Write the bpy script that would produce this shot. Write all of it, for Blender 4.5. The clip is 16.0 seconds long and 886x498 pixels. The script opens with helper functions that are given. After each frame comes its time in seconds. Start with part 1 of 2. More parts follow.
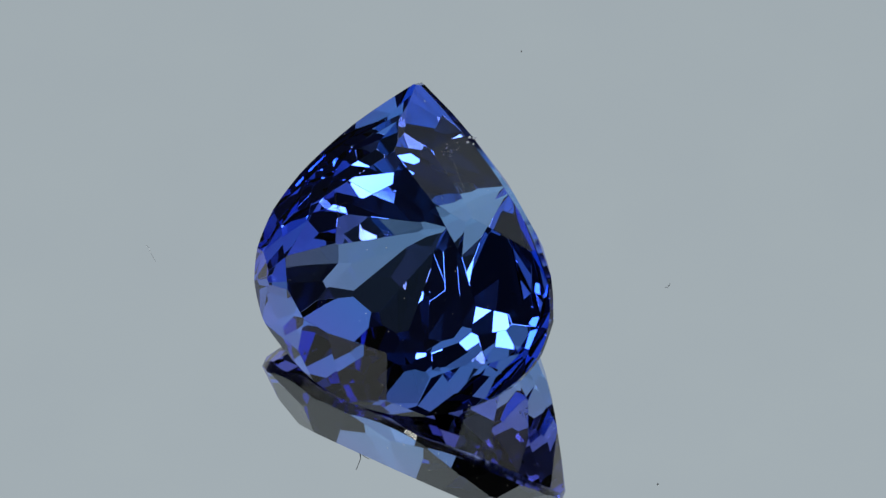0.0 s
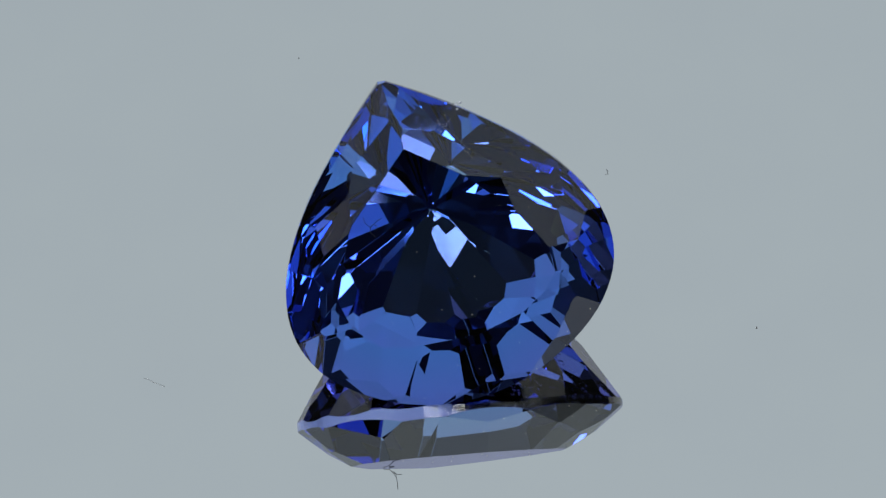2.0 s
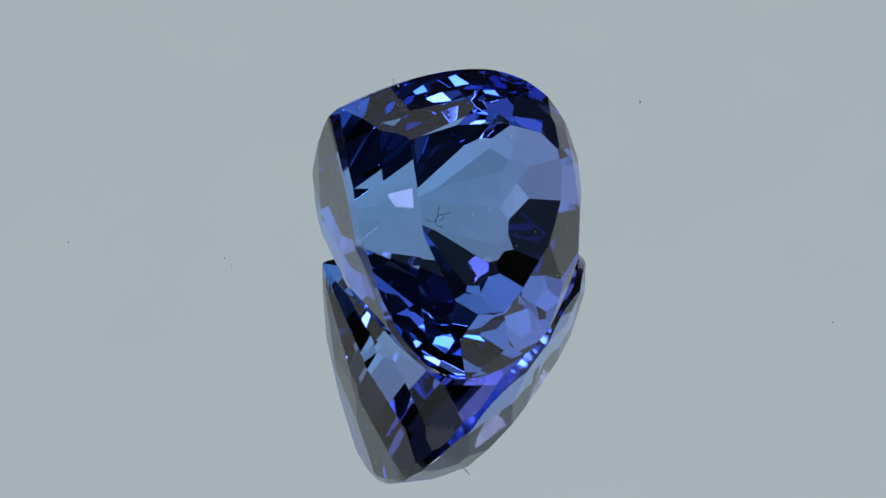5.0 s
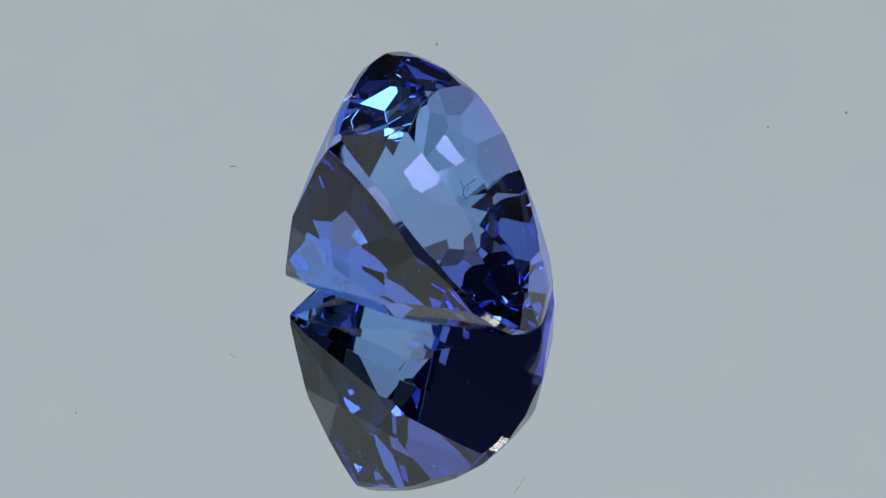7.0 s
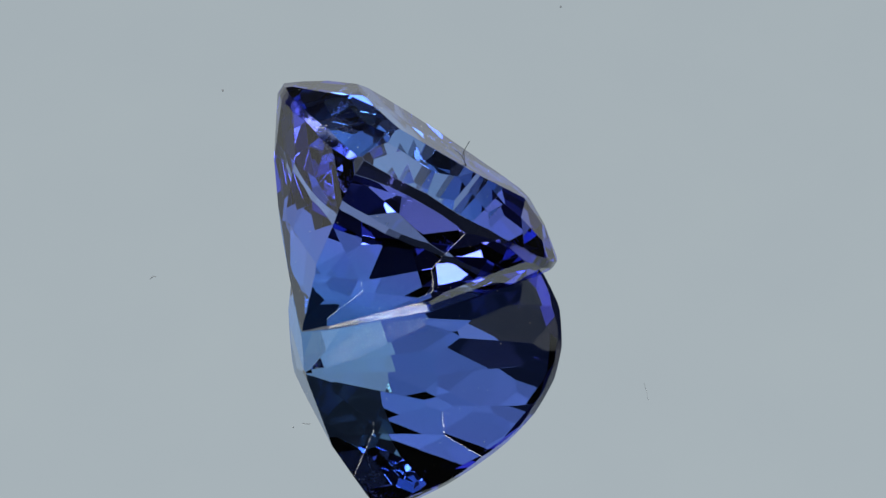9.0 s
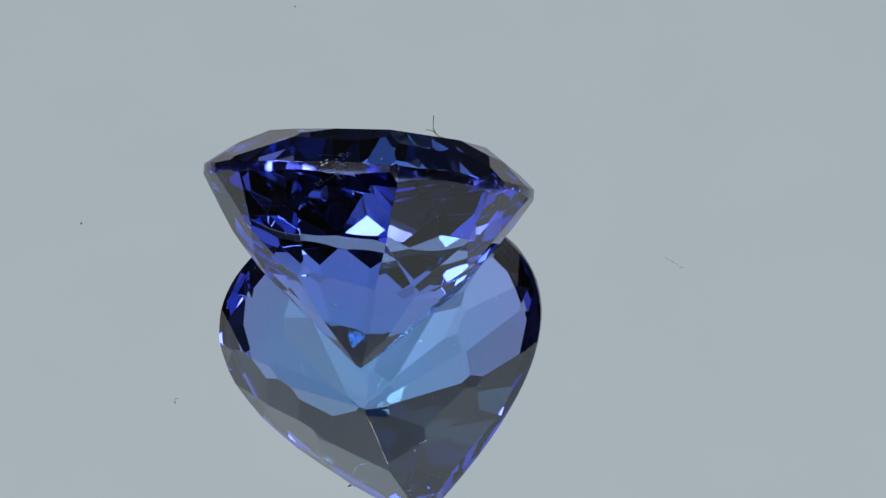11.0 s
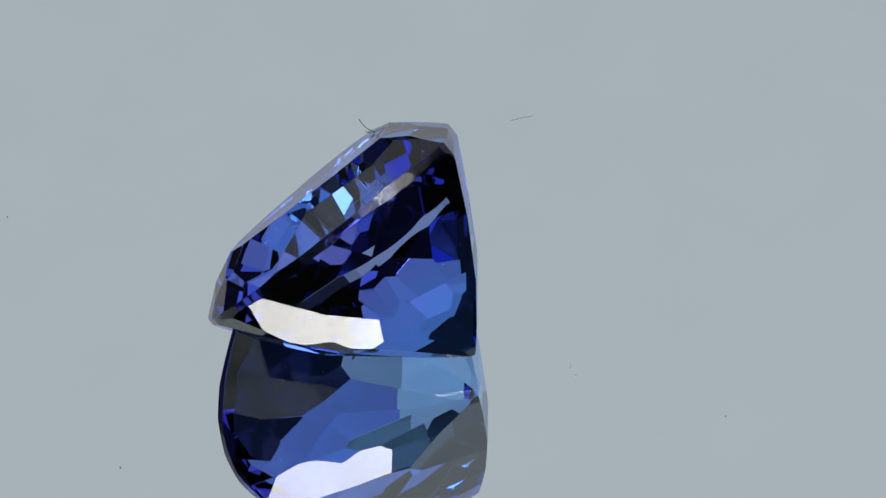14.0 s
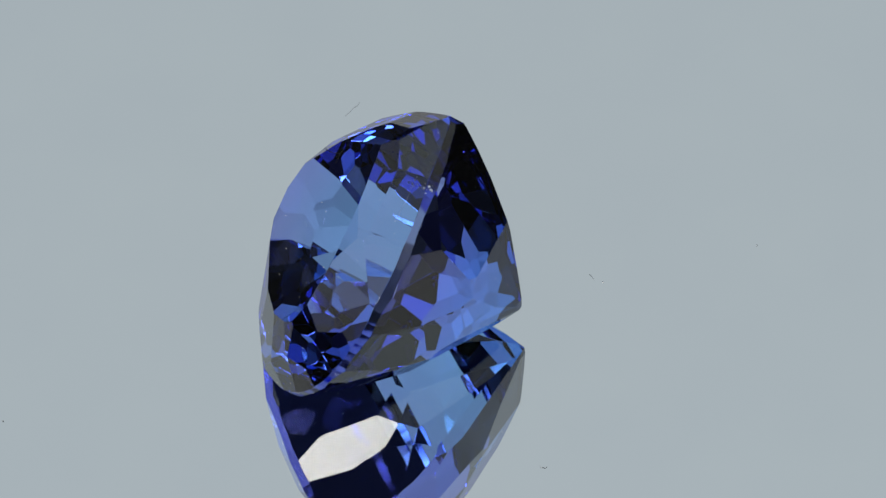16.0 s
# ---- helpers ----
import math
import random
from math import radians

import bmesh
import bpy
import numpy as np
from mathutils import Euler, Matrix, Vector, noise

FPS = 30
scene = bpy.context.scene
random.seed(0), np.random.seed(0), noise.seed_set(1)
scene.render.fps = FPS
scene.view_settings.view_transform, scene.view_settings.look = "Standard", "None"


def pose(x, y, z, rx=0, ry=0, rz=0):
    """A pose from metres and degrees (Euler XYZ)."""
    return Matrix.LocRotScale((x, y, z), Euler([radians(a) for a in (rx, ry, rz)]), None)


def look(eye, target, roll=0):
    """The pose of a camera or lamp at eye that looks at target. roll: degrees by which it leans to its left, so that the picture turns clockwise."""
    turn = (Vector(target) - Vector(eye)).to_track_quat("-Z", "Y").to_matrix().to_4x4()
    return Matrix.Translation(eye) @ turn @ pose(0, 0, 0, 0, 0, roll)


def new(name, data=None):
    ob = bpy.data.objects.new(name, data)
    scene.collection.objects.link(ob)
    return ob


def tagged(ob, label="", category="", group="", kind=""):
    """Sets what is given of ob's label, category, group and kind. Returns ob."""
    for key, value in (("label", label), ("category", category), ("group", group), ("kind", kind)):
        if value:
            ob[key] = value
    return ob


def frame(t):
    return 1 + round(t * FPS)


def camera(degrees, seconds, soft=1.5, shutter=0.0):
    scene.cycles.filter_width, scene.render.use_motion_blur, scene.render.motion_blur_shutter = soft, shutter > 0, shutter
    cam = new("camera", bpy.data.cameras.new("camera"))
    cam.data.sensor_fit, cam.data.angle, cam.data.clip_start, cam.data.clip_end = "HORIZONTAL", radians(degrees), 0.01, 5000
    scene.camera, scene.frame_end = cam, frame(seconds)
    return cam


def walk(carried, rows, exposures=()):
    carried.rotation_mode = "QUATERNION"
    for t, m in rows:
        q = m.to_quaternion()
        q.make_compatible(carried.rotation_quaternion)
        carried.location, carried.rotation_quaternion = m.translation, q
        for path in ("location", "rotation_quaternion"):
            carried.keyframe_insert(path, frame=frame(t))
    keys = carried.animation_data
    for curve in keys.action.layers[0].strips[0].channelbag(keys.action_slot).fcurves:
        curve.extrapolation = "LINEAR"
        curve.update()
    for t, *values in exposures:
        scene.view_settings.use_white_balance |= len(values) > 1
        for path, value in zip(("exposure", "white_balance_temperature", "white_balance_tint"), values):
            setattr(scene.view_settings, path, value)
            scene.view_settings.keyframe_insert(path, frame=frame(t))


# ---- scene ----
# A blue pear-cut gemstone turns on a mirror turntable in front of a still macro camera.
UNIT = 1.55e-5                      # metres to one unit of the gem's plan (about 586 units are 9.1 mm)
ELEVATION, ROLL, DISTANCE = 48.417, 4.22, 20058.0
cam = camera(2 * math.degrees(math.atan(784 / DISTANCE)), 16.0, soft=1.4)


def camera_pose():
    e, r = radians(ELEVATION), radians(ROLL)
    dx, dy = 784 - 721.61, 441 - 534.71
    x, y = math.cos(r) * dx - math.sin(r) * dy, math.sin(r) * dx + math.cos(r) * dy
    eye = Vector((0, -math.cos(e), math.sin(e))) * DISTANCE * UNIT
    target = (Vector((1, 0, 0)) * x + Vector((0, math.sin(e), math.cos(e))) * -y) * UNIT
    return look(eye, target, -ROLL)


VIEW = camera_pose()
walk(cam, [(0, VIEW), (16.0, VIEW)], exposures=[(0, -0.07), (2.2, -0.06), (2.9, 0.025), (16.0, 0.02)])


def turned(t):
    """The turntable's turn at t seconds: a steady, slow, anticlockwise spin."""
    return Matrix.Rotation(radians(18.6679 * (t - 11.4) - 113.893), 4, "Z")


TIMES = [i * 0.5 for i in range(33)]


# ---- light ----
world = bpy.data.worlds.new("studio")
world.use_nodes = True
world.node_tree.nodes["Background"].inputs[0].default_value = (1.0, 0.97, 0.94, 1)
world.node_tree.nodes["Background"].inputs[1].default_value = 0.02
scene.world = world


# how the gem lies: turned, tilted on its round end and leaning a little
TURN = (Matrix.Rotation(radians(41.99), 4, "Z") @ Matrix.Rotation(radians(-50.441), 4, "Y")
        @ Matrix.Rotation(radians(-17.179), 4, "X"))


# ---- materials ----
def material(name, **values):
    m = bpy.data.materials.new(name)
    m.use_nodes = True
    b = m.node_tree.nodes["Principled BSDF"]
    for k, v in values.items():
        b.inputs[k.replace("_", " ")].default_value = v
    return m, m.node_tree.nodes, m.node_tree.links, b


def gem_material(name, body, deep, roughness=0.0, polish=0.004):
    """Clear crystal, blue in its depth and violet towards the crown. Its gloss goes by Fresnel: pale on the outside, and blue where light is wholly
    thrown back within, since it then goes a long way through the stone. Fine polishing lines break up the gloss."""
    m = bpy.data.materials.new(name)
    m.use_nodes = True
    n, l = m.node_tree.nodes, m.node_tree.links
    n.clear()
    out = n.new("ShaderNodeOutputMaterial")
    r = n.new("ShaderNodeBsdfRefraction")
    place, along, zone, hue = n.new("ShaderNodeTexCoord"), n.new("ShaderNodeVectorMath"), n.new("ShaderNodeMapRange"), n.new("ShaderNodeMix")
    along.operation = "DOT_PRODUCT"
    along.inputs[1].default_value = TURN.to_3x3() @ Vector((0, 0, 1)) / UNIT
    zone.interpolation_type = "SMOOTHSTEP"
    zone.inputs["From Min"].default_value, zone.inputs["From Max"].default_value = 60, 400
    hue.data_type = "RGBA"
    hue.inputs[6].default_value, hue.inputs[7].default_value = (*body[0], 1), (*body[1], 1)
    l.new(place.outputs["Object"], along.inputs[0])
    l.new(along.outputs["Value"], zone.inputs["Value"])
    l.new(zone.outputs["Result"], hue.inputs["Factor"])
    l.new(hue.outputs[2], r.inputs["Color"])
    r.inputs["Roughness"].default_value = roughness
    r.inputs["IOR"].default_value = 1.693
    f, g, mix = n.new("ShaderNodeFresnel"), n.new("ShaderNodeBsdfGlossy"), n.new("ShaderNodeMixShader")
    f.inputs["IOR"].default_value = 1.693
    tint, way = n.new("ShaderNodeMix"), n.new("ShaderNodeMapRange")
    tint.data_type = "RGBA"
    tint.inputs[6].default_value = (0.97, 0.97, 0.97, 1)
    inner = n.new("ShaderNodeMix")
    inner.data_type = "RGBA"
    inner.inputs[6].default_value, inner.inputs[7].default_value = (*deep[0], 1), (*deep[1], 1)
    l.new(zone.outputs["Result"], inner.inputs["Factor"])
    l.new(inner.outputs[2], tint.inputs[7])
    way.inputs["From Min"].default_value, way.inputs["From Max"].default_value = 0.5, 0.95
    g.inputs["Roughness"].default_value = roughness
    l.new(f.outputs[0], way.inputs["Value"])
    l.new(way.outputs["Result"], tint.inputs["Factor"])
    l.new(tint.outputs[2], g.inputs["Color"])
    stretch = n.new("ShaderNodeMapping")
    lines, bump = n.new("ShaderNodeTexNoise"), n.new("ShaderNodeBump")
    stretch.inputs["Scale"].default_value = (20000, 3000, 60000)
    stretch.inputs["Rotation"].default_value = (0.5, 0.9, 0.3)
    lines.inputs["Scale"].default_value, lines.inputs["Detail"].default_value = 1.0, 3.0
    bump.inputs["Strength"].default_value, bump.inputs["Distance"].default_value = polish, 1e-5
    l.new(place.outputs["Object"], stretch.inputs[0])
    l.new(stretch.outputs[0], lines.inputs["Vector"])
    l.new(lines.outputs["Fac"], bump.inputs["Height"])
    l.new(bump.outputs[0], g.inputs["Normal"])
    l.new(f.outputs[0], mix.inputs[0])
    l.new(r.outputs[0], mix.inputs[1])
    l.new(g.outputs[0], mix.inputs[2])
    l.new(mix.outputs[0], out.inputs[0])
    return m


def glow(name, colour, strength):
    m = bpy.data.materials.new(name)
    m.use_nodes = True
    n, l = m.node_tree.nodes, m.node_tree.links
    n.clear()
    out, e = n.new("ShaderNodeOutputMaterial"), n.new("ShaderNodeEmission")
    e.inputs[0].default_value, e.inputs[1].default_value = (*colour, 1), strength
    l.new(e.outputs[0], out.inputs[0])
    return m


BODY = ((0.45, 0.785, 0.99), (0.63, 0.67, 0.99))
DEEP = ((0.36, 0.58, 0.95), (0.52, 0.505, 0.95))
GEM = gem_material("blue_gem", BODY, DEEP)
FROSTED = gem_material("frosted_girdle", BODY, DEEP, 0.12)


def mirror_material():
    """Front-silvered glass with a faint, uneven film."""
    m, n, l, b = material("mirror", Metallic=1.0, Roughness=0.0)
    place, film, tone = n.new("ShaderNodeTexCoord"), n.new("ShaderNodeTexNoise"), n.new("ShaderNodeMix")
    film.inputs["Scale"].default_value, film.inputs["Detail"].default_value = 260.0, 4.0
    tone.data_type = "RGBA"
    tone.inputs[6].default_value, tone.inputs[7].default_value = (0.905, 0.915, 0.925, 1), (0.955, 0.965, 0.955, 1)
    l.new(place.outputs["Object"], film.inputs["Vector"])
    l.new(film.outputs["Fac"], tone.inputs["Factor"])
    l.new(tone.outputs[2], b.inputs["Base Color"])
    return m


MIRROR = mirror_material()
BLACK = material("black_plastic", Base_Color=(0.02, 0.02, 0.022, 1), Roughness=0.5)[0]
SKIRT = material("charcoal_cloth", Base_Color=(0.08, 0.08, 0.09, 1), Roughness=0.9)[0]
CLOTH = material("grey_cloth", Base_Color=(0.12, 0.12, 0.125, 1), Roughness=0.9)[0]
FAINT = material("pale_thread", Base_Color=(0.55, 0.55, 0.56, 1), Roughness=0.8)[0]
WALL = material("dark_wall", Base_Color=(0.26, 0.25, 0.25, 1), Roughness=0.9)[0]
LINT = material("dark_lint", Base_Color=(0.42, 0.42, 0.43, 1), Roughness=0.8)[0]
DARK = material("dark_thread", Base_Color=(0.03, 0.03, 0.035, 1), Roughness=0.8)[0]
PALE = material("pale_dust", Base_Color=(0.75, 0.75, 0.75, 1), Roughness=0.8)[0]
FLAW = material("white_feather_flaw", Base_Color=(0.75, 0.78, 0.9, 1), Roughness=0.35)[0]


def cloth_glow(name, fold_shade):
    """White cloth that glows by itself in place of light from above: its emission is brightest overhead, falling off
    and a little warmer towards its hem, with the shading of soft folds painted in.
    """
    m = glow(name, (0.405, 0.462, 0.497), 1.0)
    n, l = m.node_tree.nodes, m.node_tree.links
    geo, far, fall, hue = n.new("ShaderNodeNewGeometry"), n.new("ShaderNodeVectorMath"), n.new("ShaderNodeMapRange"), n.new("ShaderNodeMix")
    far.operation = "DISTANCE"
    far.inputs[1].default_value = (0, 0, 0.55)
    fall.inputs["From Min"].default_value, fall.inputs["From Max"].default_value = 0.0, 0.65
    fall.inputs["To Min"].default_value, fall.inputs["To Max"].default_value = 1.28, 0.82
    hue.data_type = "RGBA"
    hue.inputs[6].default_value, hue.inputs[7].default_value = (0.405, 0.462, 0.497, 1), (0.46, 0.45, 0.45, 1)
    # noise in the emission paints fold shading onto the smooth dome
    fold_noise, depth, shade = n.new("ShaderNodeTexNoise"), n.new("ShaderNodeMapRange"), n.new("ShaderNodeMath")
    fold_noise.inputs["Scale"].default_value, fold_noise.inputs["Detail"].default_value = 9.0, 2.0
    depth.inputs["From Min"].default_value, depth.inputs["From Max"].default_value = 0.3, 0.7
    depth.inputs["To Min"].default_value, depth.inputs["To Max"].default_value = 1 - fold_shade, 1 + 1.2 * fold_shade
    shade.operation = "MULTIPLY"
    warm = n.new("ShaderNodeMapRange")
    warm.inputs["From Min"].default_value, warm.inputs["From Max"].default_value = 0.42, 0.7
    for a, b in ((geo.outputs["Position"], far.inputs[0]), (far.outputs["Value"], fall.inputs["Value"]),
                 (fall.outputs["Result"], shade.inputs[0]), (geo.outputs["Position"], fold_noise.inputs["Vector"]),
                 (fold_noise.outputs["Fac"], depth.inputs["Value"]), (depth.outputs["Result"], shade.inputs[1]),
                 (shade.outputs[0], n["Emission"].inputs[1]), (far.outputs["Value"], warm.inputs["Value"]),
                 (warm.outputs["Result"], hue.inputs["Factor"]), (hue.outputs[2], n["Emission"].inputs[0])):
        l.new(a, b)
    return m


# screen and tent carry their light as emission; no lamps stand outside them
SCREEN = cloth_glow("glowing_screen", 0.0)
TENT = cloth_glow("glowing_tent_cloth", 0.42)


def led_light():
    """A tall diffuser with its strip of lamps behind the middle: brightest there, and weaker towards the rim."""
    m = glow("led_panel", (1.0, 0.98, 0.95), 12.0)
    n, l = m.node_tree.nodes, m.node_tree.links
    place, flat, out, fall = (n.new("ShaderNode" + k) for k in ("TexCoord", "Mapping", "VectorMath", "MapRange"))
    flat.inputs["Scale"].default_value = (1 / LAMP_WIDE, 1 / LAMP_TALL, 0)
    out.operation = "LENGTH"
    fall.interpolation_type = "SMOOTHSTEP"
    fall.inputs["From Min"].default_value, fall.inputs["From Max"].default_value = 0.2, 1.0
    fall.inputs["To Min"].default_value, fall.inputs["To Max"].default_value = 12.5, 8.5
    l.new(place.outputs["Object"], flat.inputs[0])
    l.new(flat.outputs[0], out.inputs[0])
    l.new(out.outputs["Value"], fall.inputs["Value"])
    l.new(fall.outputs["Result"], n["Emission"].inputs[1])
    return m


# half width and half height of the lamps' panels
LAMP_WIDE, LAMP_TALL = 0.0148, 0.05
LED = led_light()


# ---- building helpers ----
def mesh_from(bm, name, material=None):
    me = bpy.data.meshes.new(name)
    bm.to_mesh(me)
    bm.free()
    if material:
        me.materials.append(material)
    return me


def part(name, bm, material, parent, label=""):
    ob = new(name, mesh_from(bm, name, material))
    ob.parent = parent
    return tagged(ob, label)


# ---- the gem's cut ----
A, B, POWER, Q2, Q3, ASYM = 295.52, 412.04, 0.9864, 40.21, 106.31, -0.0147
GIRDLE, CROWN, TABLE, PAVILION, CULET, OFFSET, BULGE = 19.91, 82.0, 0.6154, 305.77, 19.41, -41.43, 1.424
PLACE = Vector((-42.4, -72.65))
# rows of facets: how far out from the culet, how many, and the stagger
PAVILION_ROWS = ((0.955, 16, 0.5), (0.84, 16, 0.0), (0.69, 16, 0.5), (0.51, 16, 0.0), (0.22, 16, 0.5))
# how far each row is pushed out, and how much steeper it is cut
PAVILION_PUSH = (0.32, -1.39, 4.0, -1.88, 0.19)
PAVILION_STEEP = (1.176, 1.022, 0.93, 0.835, 1.077)
# crown rows: how far out, steepness, how many, and the stagger
CROWN_ROWS = ((0.955, 1.25, 20, 0.5), (0.85, 1.05, 10, 0.0), (0.69, 0.78, 10, 0.5))
CROWN_PUSH = (2.28, 3.59, 3.02)
# how far the culet and the crown's middle lie off the long axis
CULET_Y, OFFSET_Y = -7.74, 10.18


def outline(s):
    h = abs(math.sin(s / 2)) ** POWER
    x = A * math.cos(s) + Q2 * (math.cos(2 * s) - 1)
    side = 1 if math.sin(s) > 0 else -1
    y = B * math.sin(s) * h * (1 + side * ASYM) + Q3 * math.sin(2 * s) * h
    return Vector((x, y))


RIM = [outline(math.tau * i / 360) for i in range(360)]


def support(angle, centre):
    n = Vector((math.cos(angle), math.sin(angle)))
    return n, max(n.dot(p - centre) for p in RIM)


def stations(count, shift):
    """The outward angles of evenly spread facets, by length and by turn of the outline alike."""
    rim = np.array([tuple(p) for p in RIM])
    d = np.diff(np.r_[rim, rim[:1]], axis=0)
    length = np.hypot(d[:, 0], d[:, 1])
    angle = np.unwrap(np.arctan2(-d[:, 0], d[:, 1]))
    turn = np.r_[0, np.cumsum(np.maximum(np.diff(angle), 0))]
    along = 0.5 * (np.cumsum(length) - length / 2) / length.sum() + 0.5 * turn / turn[-1]
    return [float(np.interp((k + shift) / count, along, angle)) for k in range(count) if k + shift > 0]


# facets that the cutter set off their true place: azimuth in degrees, and slope
TRIM = {("pavilion", 0.84, 1): (2.2, -0.116), ("pavilion", 0.84, 9): (2.7, 0.079), ("pavilion", 0.84, 12): (6.0, -0.096),
        ("pavilion", 0.69, 1): (-2.1, -0.054), ("pavilion", 0.69, 4): (3.1, -0.076), ("pavilion", 0.22, 4): (-3.9, -0.027),
        ("pavilion", 0.22, 10): (3.9, -0.045), ("pavilion", 0.22, 14): (1.2, -0.128), ("crown", 0.955, 7): (1.1, 0.105),
        ("crown", 0.85, 4): (-5.5, -0.075), ("crown", 0.85, 5): (1.6, -0.084), ("crown", 0.85, 8): (-0.1, 0.05),
        ("crown", 0.69, 0): (-4.2, -0.016)}


# facets recut afterwards: turn and lift in degrees, and how far out
PAVILION_RECUT = {
    (0.84, 4): (-6.49, 2.2, 1.4), (0.955, 1): (9.76, -3.39, 9.82), (0.84, 1): (-6.93, -0.71, 0.56),
    (0.51, 0): (-4.13, -0.91, 3.44), (0.84, 11): (14.88, 3.53, -11.01), (0.84, 12): (-3.27, -3.11, 13.55),
    (0.51, 13): (-10.14, -2.93, 7.74), (0.84, 9): (-1.35, -1.44, 0.69), (0.69, 1): (3.0, 5.0, 0.0)}
CROWN_RECUT = {
    (0.85, 5): (-4.18, -5.35, -3.08), (0.955, 7): (-4.08, 2.78, 1.69), (0.955, 11): (3.14, -5.47, 1.91),
    (0.85, 9): (-3.55, 16.43, 12.62), (0.85, 8): (8.89, 5.32, -7.34), (0.955, 10): (2.0, 15.0, 2.0),
    (0.955, 9): (2.0, 15.0, 2.0), (0.955, 8): (4.0, 15.0, 3.0), (0.955, 6): (0.0, 8.0, 1.0),
    (0.85, 6): (0.0, 10.0, 0.0)}


def recut(key, normal, spot):
    turn, lift, out = (PAVILION_RECUT if key[0] == "pavilion" else CROWN_RECUT).get(key[1:], (0, 0, 0))
    a = math.atan2(normal.y, normal.x) + radians(turn)
    e = math.atan2(normal.z, math.hypot(normal.x, normal.y)) + radians(lift)
    normal = Vector((math.cos(a) * math.cos(e), math.sin(a) * math.cos(e), math.sin(e)))
    return key[0], normal, spot + normal * out


def cut_planes():
    planes = []     # kind, normal, point
    rnd = random.Random(4171)

    def off(amount):
        return rnd.uniform(-amount, amount)

    c = Vector((CULET, CULET_Y))
    for a in stations(72, 0.5):
        n, h = support(a, c)
        q = c + n * h
        planes.append(("girdle", Vector((n.x, n.y, 0)), Vector((q.x, q.y, 0))))
    planes.append(("girdle", Vector((1, 0, 0)), Vector((max(p.x for p in RIM) - 5, 0, 0))))
    for (f, count, shift), push, steep in zip(PAVILION_ROWS, PAVILION_PUSH, PAVILION_STEEP):
        for i, a in enumerate(stations(count, shift)):
            aside, steeper = TRIM.get(("pavilion", f, i), (0, 0))
            n, h = support(a + radians(off(3.5) + aside), c)
            slope = steep * BULGE * f ** (BULGE - 1) * PAVILION / h * (1 + off(0.065) + steeper)
            q = c + n * h * f * (0.985 + off(0.006))
            normal = Vector((n.x, n.y, -1 / slope)).normalized()
            spot = Vector((q.x, q.y, -PAVILION * (1 - f ** BULGE) - GIRDLE / 2)) + normal * push
            planes.append(recut(("pavilion", f, i), normal, spot))
    k, rise_all = Vector((OFFSET, OFFSET_Y)), CROWN - GIRDLE / 2
    for (f, rise, count, shift), push in zip(CROWN_ROWS, CROWN_PUSH):
        for i, a in enumerate(([0.0] if shift == 0 else []) + stations(count, shift)):
            aside, steeper = TRIM.get(("crown", f, i), (0, 0))
            n, h = support(a + radians(off(2.5) + aside), k)
            slope = rise * rise_all / (h * (1 - TABLE)) * (1 + off(0.05) + steeper)
            u = (1 - f) / (1 - TABLE)
            q = k + n * h * f
            normal = Vector((n.x, n.y, 1 / slope)).normalized()
            spot = Vector((q.x, q.y, GIRDLE / 2 + rise_all * u * (1.3 - 0.3 * u))) + normal * push
            planes.append(recut(("crown", f, i), normal, spot))
    planes.append(("table", Vector((0, 0, 1)), Vector((0, 0, CROWN))))
    return planes


def gem_mesh(planes):
    bm = bmesh.new()
    bmesh.ops.create_cube(bm, size=1200)
    for kind, n, q in planes:
        cut = bmesh.ops.bisect_plane(bm, geom=bm.verts[:] + bm.edges[:] + bm.faces[:], plane_co=q, plane_no=n,
                                     dist=0.01, clear_outer=True)
        edges = [e for e in cut["geom_cut"] if isinstance(e, bmesh.types.BMEdge) and e.is_boundary]
        if edges:
            bmesh.ops.edgeloop_fill(bm, edges=edges)
    bmesh.ops.remove_doubles(bm, verts=bm.verts[:], dist=0.3)
    bmesh.ops.recalc_face_normals(bm, faces=bm.faces[:])
    return bm


def build_gem():
    gem = new("gemstone")
    tagged(gem, "transparent violet-blue pear-cut gemstone resting tilted on the mirror", "gemstone")
    planes = cut_planes()
    bm = gem_mesh(planes)
    low = min((TURN @ v.co).z for v in bm.verts)
    to_table = Matrix.Translation((PLACE.x, PLACE.y, -low)) @ TURN
    c = to_table @ Vector((CULET, 0, -PAVILION))
    base = Matrix.Translation((c.x * UNIT, c.y * UNIT, 0))
    to_gem = Matrix.Scale(UNIT, 4) @ Matrix.Translation((-c.x, -c.y, 0)) @ to_table
    bmesh.ops.bevel(bm, geom=bm.edges[:], offset=0.8, segments=1, affect="EDGES", clamp_overlap=True)
    bmesh.ops.remove_doubles(bm, verts=bm.verts[:], dist=0.02)
    bmesh.ops.dissolve_degenerate(bm, edges=bm.edges[:], dist=0.02)
    bm.normal_update()
    names = [max(planes, key=lambda pl: pl[1].dot(f.normal))[0] for f in bm.faces]
    bm.transform(to_gem)
    for name, mat in (("table_facet", GEM), ("crown", GEM), ("girdle", FROSTED), ("pavilion", GEM)):
        piece = bm.copy()
        piece.faces.ensure_lookup_table()
        gone = [f for f, k in zip(piece.faces, names) if k != name.split("_")[0]]
        bmesh.ops.delete(piece, geom=gone, context="FACES")
        part(name, piece, mat, gem)
    bm.free()
    return gem, base, to_gem


gem, GEM_BASE, TO_GEM = build_gem()


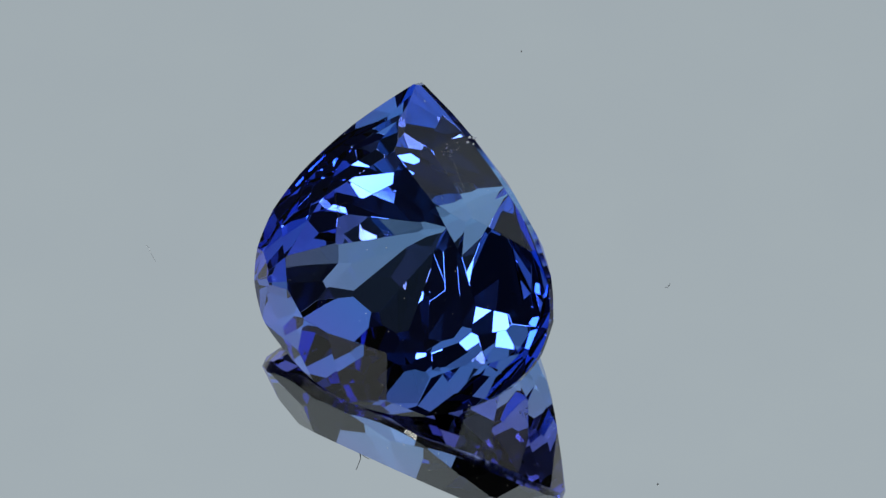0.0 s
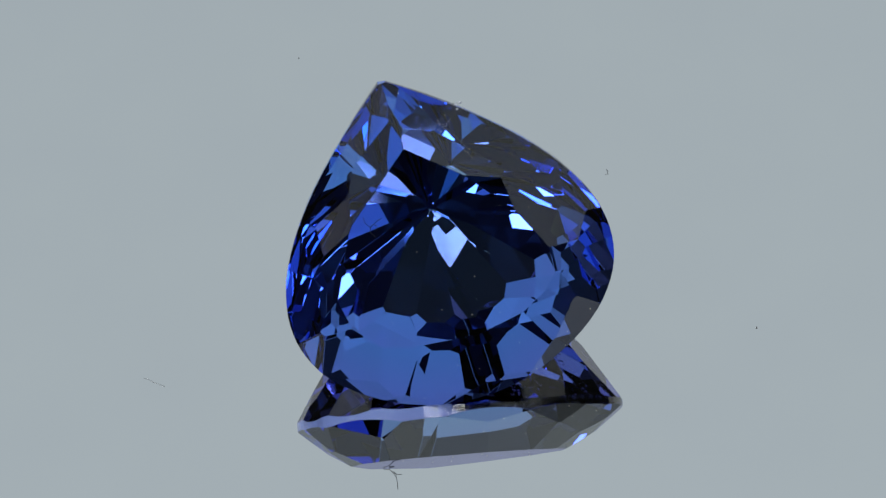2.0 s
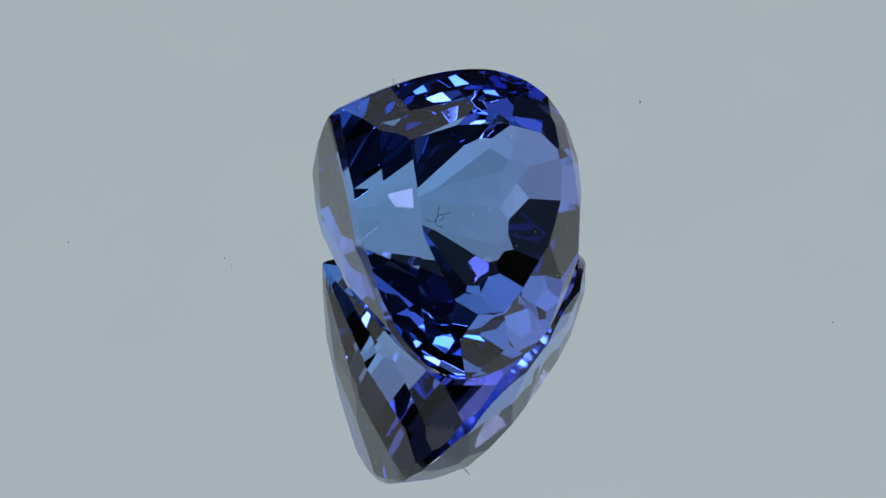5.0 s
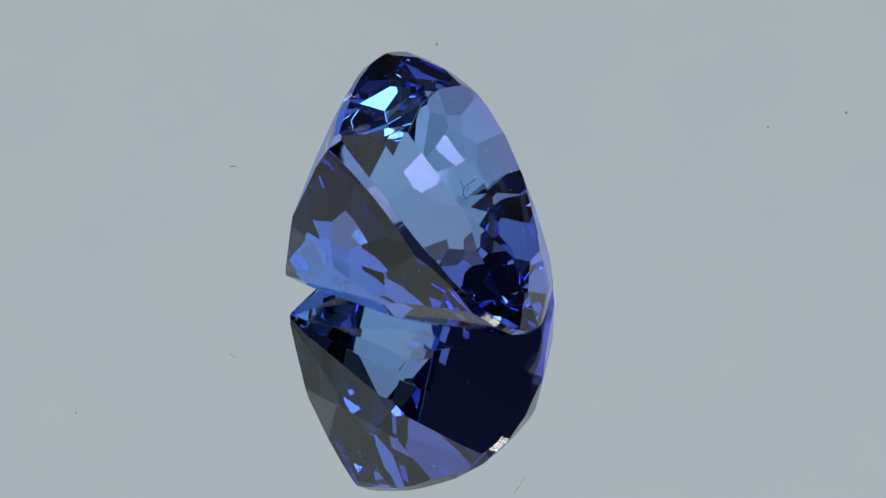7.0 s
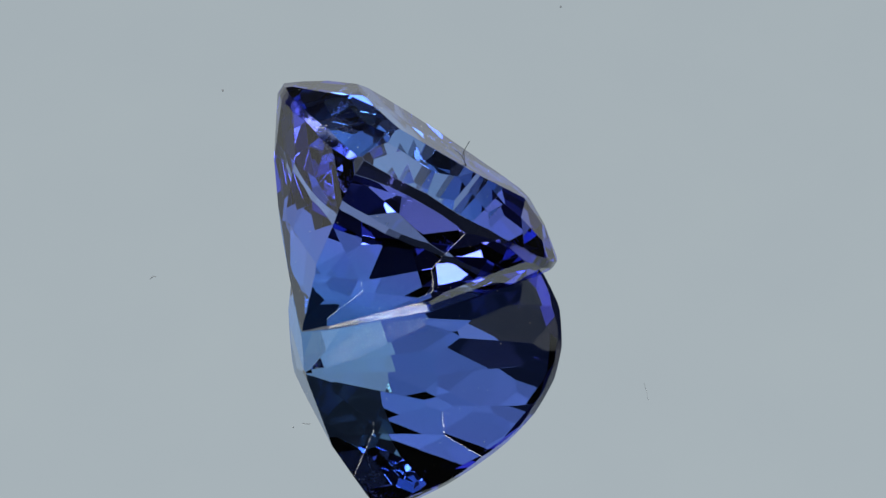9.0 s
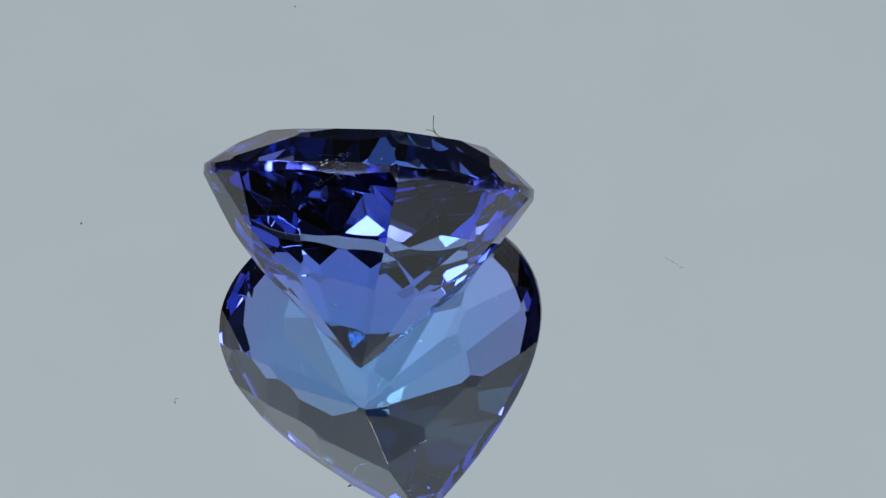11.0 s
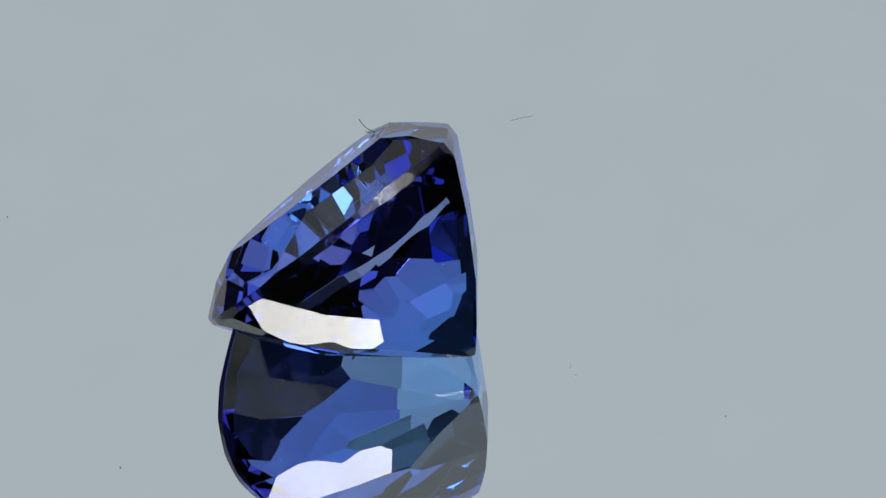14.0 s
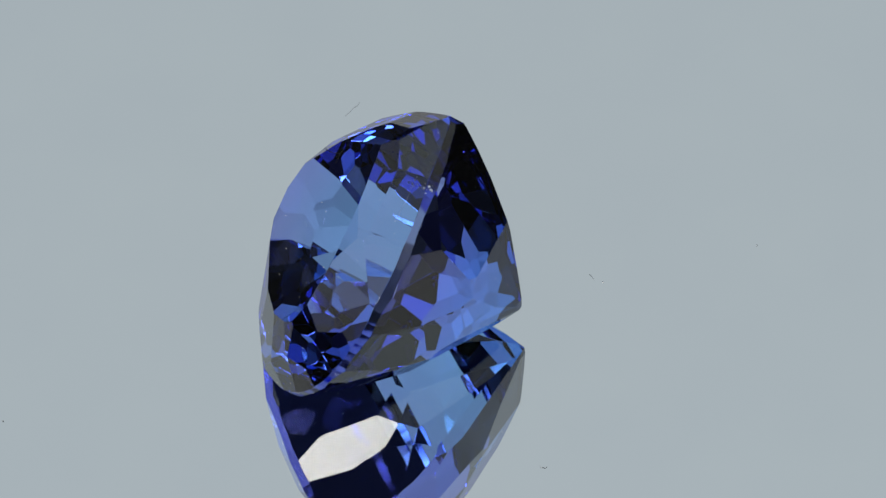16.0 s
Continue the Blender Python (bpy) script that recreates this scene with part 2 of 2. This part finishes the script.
def nearest_skin(point):
    """The spot of the gem's skin nearest to a point in units of the cut, and the way out of it."""
    kind, n, q = max(cut_planes(), key=lambda pl: pl[1].dot(Vector(point) - pl[2]))
    return Vector(point) - n * n.dot(Vector(point) - q), n


def build_chip():
    """A small bruised chip with white fractured faces on the edge of the crown near the tip."""
    bm = bmesh.new()
    rnd = random.Random(3)
    spot, n = nearest_skin((214, -124, 24))
    u = n.orthogonal().normalized()
    w = n.cross(u)
    for k in range(7):
        m = spot + u * rnd.uniform(-9, 9) + w * rnd.uniform(-9, 9) - n * 0.5
        size = rnd.uniform(1.2, 3.2)
        ring = [m + (u * math.cos(a) + w * math.sin(a)) * size * rnd.uniform(0.6, 1.3) for a in (0.3, 1.4, 2.7, 3.9, 5.2)]
        verts = [bm.verts.new(v) for v in ring] + [bm.verts.new(m + n * rnd.uniform(0.8, 1.6)), bm.verts.new(m - n * rnd.uniform(0.8, 1.5))]
        for i in range(5):
            bm.faces.new((verts[i], verts[(i + 1) % 5], verts[5]))
            bm.faces.new((verts[(i + 1) % 5], verts[i], verts[6]))
    bm.transform(TO_GEM)
    part("chip", bm, FLAW, gem, "white fractured chip at the crown's edge")


build_chip()


def build_feather():
    """A healed crack within the stone near its tip: a crumpled veil of tiny whitish plates with a thin trail behind it."""
    bm = bmesh.new()
    rnd = random.Random(21)

    def plate(m, size):
        u = Vector((rnd.uniform(-1, 1), rnd.uniform(-1, 1), rnd.uniform(-1, 1))).normalized()
        w = u.orthogonal().normalized()
        ring = [m + (u * math.cos(a) + w * math.sin(a)) * size * rnd.uniform(0.5, 1.3) for a in (0.2, 1.3, 2.6, 3.8, 5.1)]
        peak = u.cross(w) * size * 0.25
        verts = [bm.verts.new(v) for v in ring] + [bm.verts.new(m + peak), bm.verts.new(m - peak)]
        for i in range(5):
            bm.faces.new((verts[i], verts[(i + 1) % 5], verts[5]))
            bm.faces.new((verts[(i + 1) % 5], verts[i], verts[6]))

    heart = Vector((176, -72, 8))
    for k in range(26):
        plate(heart + Vector((rnd.gauss(0, 9), rnd.gauss(0, 7), rnd.gauss(0, 6))), rnd.uniform(0.8, 3.0))
    for k in range(30):
        t = k / 29
        plate(heart + Vector((-70 * t, -26 * t, -14 * t)) + Vector((rnd.gauss(0, 1), rnd.gauss(0, 1), rnd.gauss(0, 1))), rnd.uniform(0.5, 1.2))
    bm.transform(TO_GEM)
    part("feather", bm, FLAW, gem, "whitish feathery inclusion inside the stone")


build_feather()


# ---- the mirror ----
def disc(bm, radius, z0, z1, bevel):
    made = bmesh.ops.create_cone(bm, cap_ends=True, segments=128, radius1=radius, radius2=radius, depth=z1 - z0)["verts"]
    bmesh.ops.translate(bm, verts=made, vec=(0, 0, (z0 + z1) / 2))
    edges = [e for e in bm.edges if len(e.link_faces) == 2 and e.calc_face_angle() > 1]
    bmesh.ops.bevel(bm, geom=edges, offset=bevel, segments=2, affect="EDGES")


def build_turntable():
    table = new("turntable")
    tagged(table, "round silver mirror plate of a slowly turning display turntable", "turntable")
    for name, radius, z0, z1, mat in (("mirror_plate", 0.075, -0.003, 0.0, MIRROR), ("platter", 0.07, -0.012, -0.0031, BLACK),
                                      ("foot", 0.06, -0.03, -0.0121, BLACK)):
        bm = bmesh.new()
        disc(bm, radius, z0, z1, 0.0004)
        part(name, bm, mat, table)
    return table


turntable = build_turntable()


# ---- dust and lint that ride on the mirror ----
def thread(points, radius):
    """A fine bent fibre through the points, in units."""
    bm = bmesh.new()
    rings = []
    for i, p in enumerate(points):
        d = (Vector(points[min(i + 1, len(points) - 1)]) - Vector(points[max(i - 1, 0)])).normalized()
        u = d.orthogonal().normalized()
        w = d.cross(u)
        rings.append([bm.verts.new((Vector(p) + (u * math.cos(k * math.tau / 6) + w * math.sin(k * math.tau / 6)) * radius) * UNIT)
                      for k in range(6)])
    for a, b in zip(rings, rings[1:]):
        for k in range(6):
            bm.faces.new((a[k], a[(k + 1) % 6], b[(k + 1) % 6], b[k]))
    bm.faces.new(rings[0][::-1])
    bm.faces.new(rings[-1])
    return bm


def speck(size, seed):
    bm = bmesh.new()
    bmesh.ops.create_icosphere(bm, subdivisions=1, radius=size * UNIT)
    rnd = random.Random(seed)
    for v in bm.verts:
        v.co *= 0.7 + 0.6 * rnd.random()
        v.co.z *= 0.6
    low = min(v.co.z for v in bm.verts)
    bmesh.ops.translate(bm, verts=bm.verts, vec=(0, 0, -low))
    return bm


RIDERS = []
for i, (x, y, size, mat, words) in enumerate(((85, -616, 1.7, LINT, "tiny dark dust speck lying on the mirror"),
                                              (301, 174, 1.6, PALE, "tiny pale dust speck lying on the mirror"),
                                              (519, 355, 1.3, LINT, "tiny dark dust speck lying on the mirror"),
                                              (-544, -522, 1.6, LINT, "tiny dark dust speck lying on the mirror"),
                                              (-675, -580, 2.4, LINT, "small dark dust speck lying on the mirror"))):
    ob = new("dust_speck", mesh_from(speck(size, i), "dust_speck", mat))
    tagged(ob, words, "dust", "dust specks on the mirror")
    RIDERS.append((ob, Matrix.Translation((x * UNIT, y * UNIT, 0))))
for x, y, points, radius, mat in ((380, -262, ((-6, 2, 0.5), (-3, -2, 0.6), (1, 1, 0.7), (4, 0, 0.6), (6, 4, 0.5)), 0.4, LINT),
                             (-286, 384, ((-5, -22, 0.4), (-2, -12, 0.5), (0, 0, 0.5), (5, 12, 0.5), (5, 20, 0.4)), 0.2, FAINT),
                             (277, 178, ((-6, 3, 0.4), (0, 0, 0.4), (6, -5, 0.4)), 0.3, FAINT)):
    ob = new("lint_fibre", mesh_from(thread(points, radius), "lint_fibre", mat))
    tagged(ob, "short thin lint fibre lying on the mirror", "lint", "lint fibres")
    RIDERS.append((ob, Matrix.Translation((x * UNIT, y * UNIT, 0))))


def build_gem_lint():
    """A curled fibre that clings to the table facet, with one end standing up."""
    x, y, z = 66, 88, CROWN
    bm = thread(((x - 18, y + 6, z + 0.5), (x - 8, y + 12, z + 1), (x + 2, y + 9, z + 4), (x + 6, y + 2, z + 10), (x + 4, y - 2, z + 18),
                 (x + 3, y - 3, z + 28), (x + 4, y - 3, z + 40)), 0.6)
    for points in (((x + 6, y + 2, z + 10), (x + 11, y - 8, z + 13), (x + 12, y - 15, z + 13)),
                   ((x + 2, y + 9, z + 4), (x - 4, y + 3, z + 9), (x - 5, y - 1, z + 14), (x - 1, y - 2, z + 17)),
                   ((x + 2, y + 9, z + 4), (x + 12, y + 16, z + 2), (x + 22, y + 15, z + 0.6))):
        side = mesh_from(thread(points, 0.5), "lint")
        bm.from_mesh(side)
    bm.transform(TO_GEM @ Matrix.Scale(1 / UNIT, 4))
    ob = new("lint_fibre", mesh_from(bm, "lint_fibre", DARK))
    tagged(ob, "curled dark lint fibre clinging to the gem's table facet", "lint", "lint fibres")
    RIDERS.append((ob, GEM_BASE))


build_gem_lint()


def build_gem_dust(count):
    """Fine grains that cling to the facets."""
    rnd = random.Random(11)
    bm = bmesh.new()
    skin = bmesh.new()
    for ob in gem.children:
        if ob.name.split(".")[0] in ("table_facet", "crown", "pavilion"):
            skin.from_mesh(ob.data)
    bmesh.ops.triangulate(skin, faces=skin.faces[:])
    faces = sorted(skin.faces, key=lambda f: -f.calc_area())[:260]
    for f in rnd.choices(faces, weights=[f.calc_area() for f in faces], k=count):
        a, b = sorted((rnd.random(), rnd.random()))
        v = [x.co for x in f.verts]
        p = v[0] * a + v[1] * (b - a) + v[2] * (1 - b)
        made = bmesh.ops.create_icosphere(bm, subdivisions=1, radius=UNIT * rnd.choice((0.45, 0.5, 0.6, 0.9)))["verts"]
        bmesh.ops.translate(bm, verts=made, vec=p + f.normal * UNIT * 0.3)
    skin.free()
    ob = new("gem_dust", mesh_from(bm, "gem_dust", PALE))
    tagged(ob, "fine pale dust grains clinging to the gem's facets", "dust", kind="stuff")
    RIDERS.append((ob, GEM_BASE))


build_gem_dust(70)


# ---- the light tent round it ----
def box(bm, x0, x1, y0, y1, z0, z1):
    made = bmesh.ops.create_cube(bm, size=1)["verts"]
    bmesh.ops.scale(bm, verts=made, vec=(x1 - x0, y1 - y0, z1 - z0))
    bmesh.ops.translate(bm, verts=made, vec=((x0 + x1) / 2, (y0 + y1) / 2, (z0 + z1) / 2))
    return made


FLOOR = -0.03


def build_tent():
    bm = bmesh.new()
    box(bm, -0.9, 0.9, -0.9, 0.9, FLOOR - 0.03, FLOOR)
    tagged(new("floor", mesh_from(bm, "floor", CLOTH)), "dark grey cloth-covered table top under the turntable", kind="structure")
    for name, dims in (("ceiling", (-0.9, 0.9, -0.9, 0.9, 1.2, 1.25)), ("wall_north", (-0.9, 0.9, 0.9, 0.95, FLOOR, 1.2)),
                       ("wall_south", (-0.9, 0.9, -0.95, -0.9, FLOOR, 1.2)), ("wall_east", (0.9, 0.95, -0.9, 0.9, FLOOR, 1.2)),
                       ("wall_west", (-0.95, -0.9, -0.9, 0.9, FLOOR, 1.2))):
        bm = bmesh.new()
        box(bm, *dims)
        tagged(new(name, mesh_from(bm, name, WALL)), "dark painted " + name.split("_")[0] + " of the small studio", kind="structure")
    bm = bmesh.new()
    out, low = 0.55 * math.cos(radians(HEM)), 0.55 * math.sin(radians(HEM))
    for j in range(180):
        if abs((2 * j + 1) - 180) < 54:
            continue
        a, b = radians(2 * j), radians(2 * j + 2)
        bm.faces.new([bm.verts.new((math.sin(t) * out, math.cos(t) * out, z)) for t, z in ((a, FLOOR), (b, FLOOR), (b, low), (a, low))])
    bmesh.ops.remove_doubles(bm, verts=bm.verts[:], dist=0.0005)
    tagged(new("skirt", mesh_from(bm, "skirt", SKIRT)), "charcoal cloth skirt under the hem of the light tent", kind="structure")
    front = Vector((0, -math.cos(radians(OPEN_UP)), math.sin(radians(OPEN_UP))))
    for name, mat, words in (("backdrop", SCREEN, "pale grey self-glowing diffusion screen behind the turntable"),
                             ("light_tent", TENT, "warm white self-glowing cloth dome with an opening for the lens")):
        bm = bmesh.new()
        grid = {}
        for i in range(46):
            for j in range(180):
                e, a = radians(HEM + (90 - HEM) * i / 45), radians(2 * j)
                grid[i, j] = Vector((math.sin(a) * math.cos(e), math.cos(a) * math.cos(e), math.sin(e)))
        for i in range(45):
            for j in range(180):
                ring = [grid[i, j], grid[i, (j + 1) % 180], grid[i + 1, (j + 1) % 180], grid[i + 1, j]]
                m = sum(ring, Vector()).normalized()
                back = abs((2 * j + 181) % 360 - 180) < 40
                gap = math.degrees(m.angle(front)) < OPEN_WIDE or (abs((2 * j + 1) - 180) < 54 and m.z < 0.64)
                if gap or back != (name == "backdrop"):
                    continue
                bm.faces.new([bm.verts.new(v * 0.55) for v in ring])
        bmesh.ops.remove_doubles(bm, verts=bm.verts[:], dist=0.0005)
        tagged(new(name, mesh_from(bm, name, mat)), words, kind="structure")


OPEN_UP, OPEN_WIDE, HEM = 30, 38, 22
build_tent()


def turned_solid(profile, steps=48):
    """A closed body of revolution about z from (radius, height) pairs, from its lower pole to its upper one."""
    bm = bmesh.new()
    rings = [[bm.verts.new((r * math.cos(math.tau * k / steps), r * math.sin(math.tau * k / steps), z)) for k in range(steps)] for r, z in profile]
    for a, b in zip(rings, rings[1:]):
        for k in range(steps):
            bm.faces.new((a[k], a[(k + 1) % steps], b[(k + 1) % steps], b[k]))
    bm.faces.new(rings[0][::-1])
    bm.faces.new(rings[-1])
    bmesh.ops.recalc_face_normals(bm, faces=bm.faces[:])
    return bm


def rounded_slab(wide, tall, corner, z0, z1, bevel):
    """An upright panel with rounded corners, its face towards -z."""
    bm = bmesh.new()
    ring = []
    for k in range(32):
        a = math.tau * k / 32
        ring.append((math.copysign(wide - corner, math.cos(a)) + corner * math.cos(a),
                     math.copysign(tall - corner, math.sin(a)) + corner * math.sin(a)))
    front = bm.faces.new([bm.verts.new((x, y, z0)) for x, y in ring])
    made = bmesh.ops.extrude_face_region(bm, geom=[front])["geom"]
    bmesh.ops.translate(bm, verts=[v for v in made if isinstance(v, bmesh.types.BMVert)], vec=(0, 0, z1 - z0))
    bmesh.ops.recalc_face_normals(bm, faces=bm.faces[:])
    edges = [e for e in bm.edges if e.calc_face_angle() > 1]
    bmesh.ops.bevel(bm, geom=edges, offset=bevel, segments=2, affect="EDGES")
    return bm


def build_lamp(side, up):
    """One of the two LED lamps beside the lens, which give the facets their white flashes."""
    lamp = new("studio_lamp")
    tagged(lamp, "upright white LED lamp in a black housing on a thin stand", "lamp", "lamps beside the lens")
    lamp.matrix_world = look(VIEW @ Vector((side, up, 0.0)), (0, 0, 0))
    part("light_panel", rounded_slab(LAMP_WIDE, LAMP_TALL, 0.008, -0.004, 0.0, 0.001), LED, lamp, "glowing white LED panel")
    part("housing", rounded_slab(LAMP_WIDE + 0.002, LAMP_TALL + 0.002, 0.01, 0.0005, 0.024, 0.002), BLACK, lamp)
    top = lamp.matrix_world @ Vector((0, -0.02, 0.023))
    bm = turned_solid(((0.02, 0.0), (0.02, 0.004), (0.004, 0.006), (0.004, top.z - FLOOR)), 24)
    bmesh.ops.translate(bm, verts=bm.verts, vec=(top.x, top.y, FLOOR))
    bm.transform(lamp.matrix_world.inverted())
    part("stand", bm, BLACK, lamp)


build_lamp(-0.031, 0.018)
build_lamp(0.031, 0.018)


def motions():
    for ob, base in [(turntable, Matrix()), (gem, GEM_BASE)] + RIDERS:
        walk(ob, [(t, turned(t) @ base) for t in TIMES])


motions()
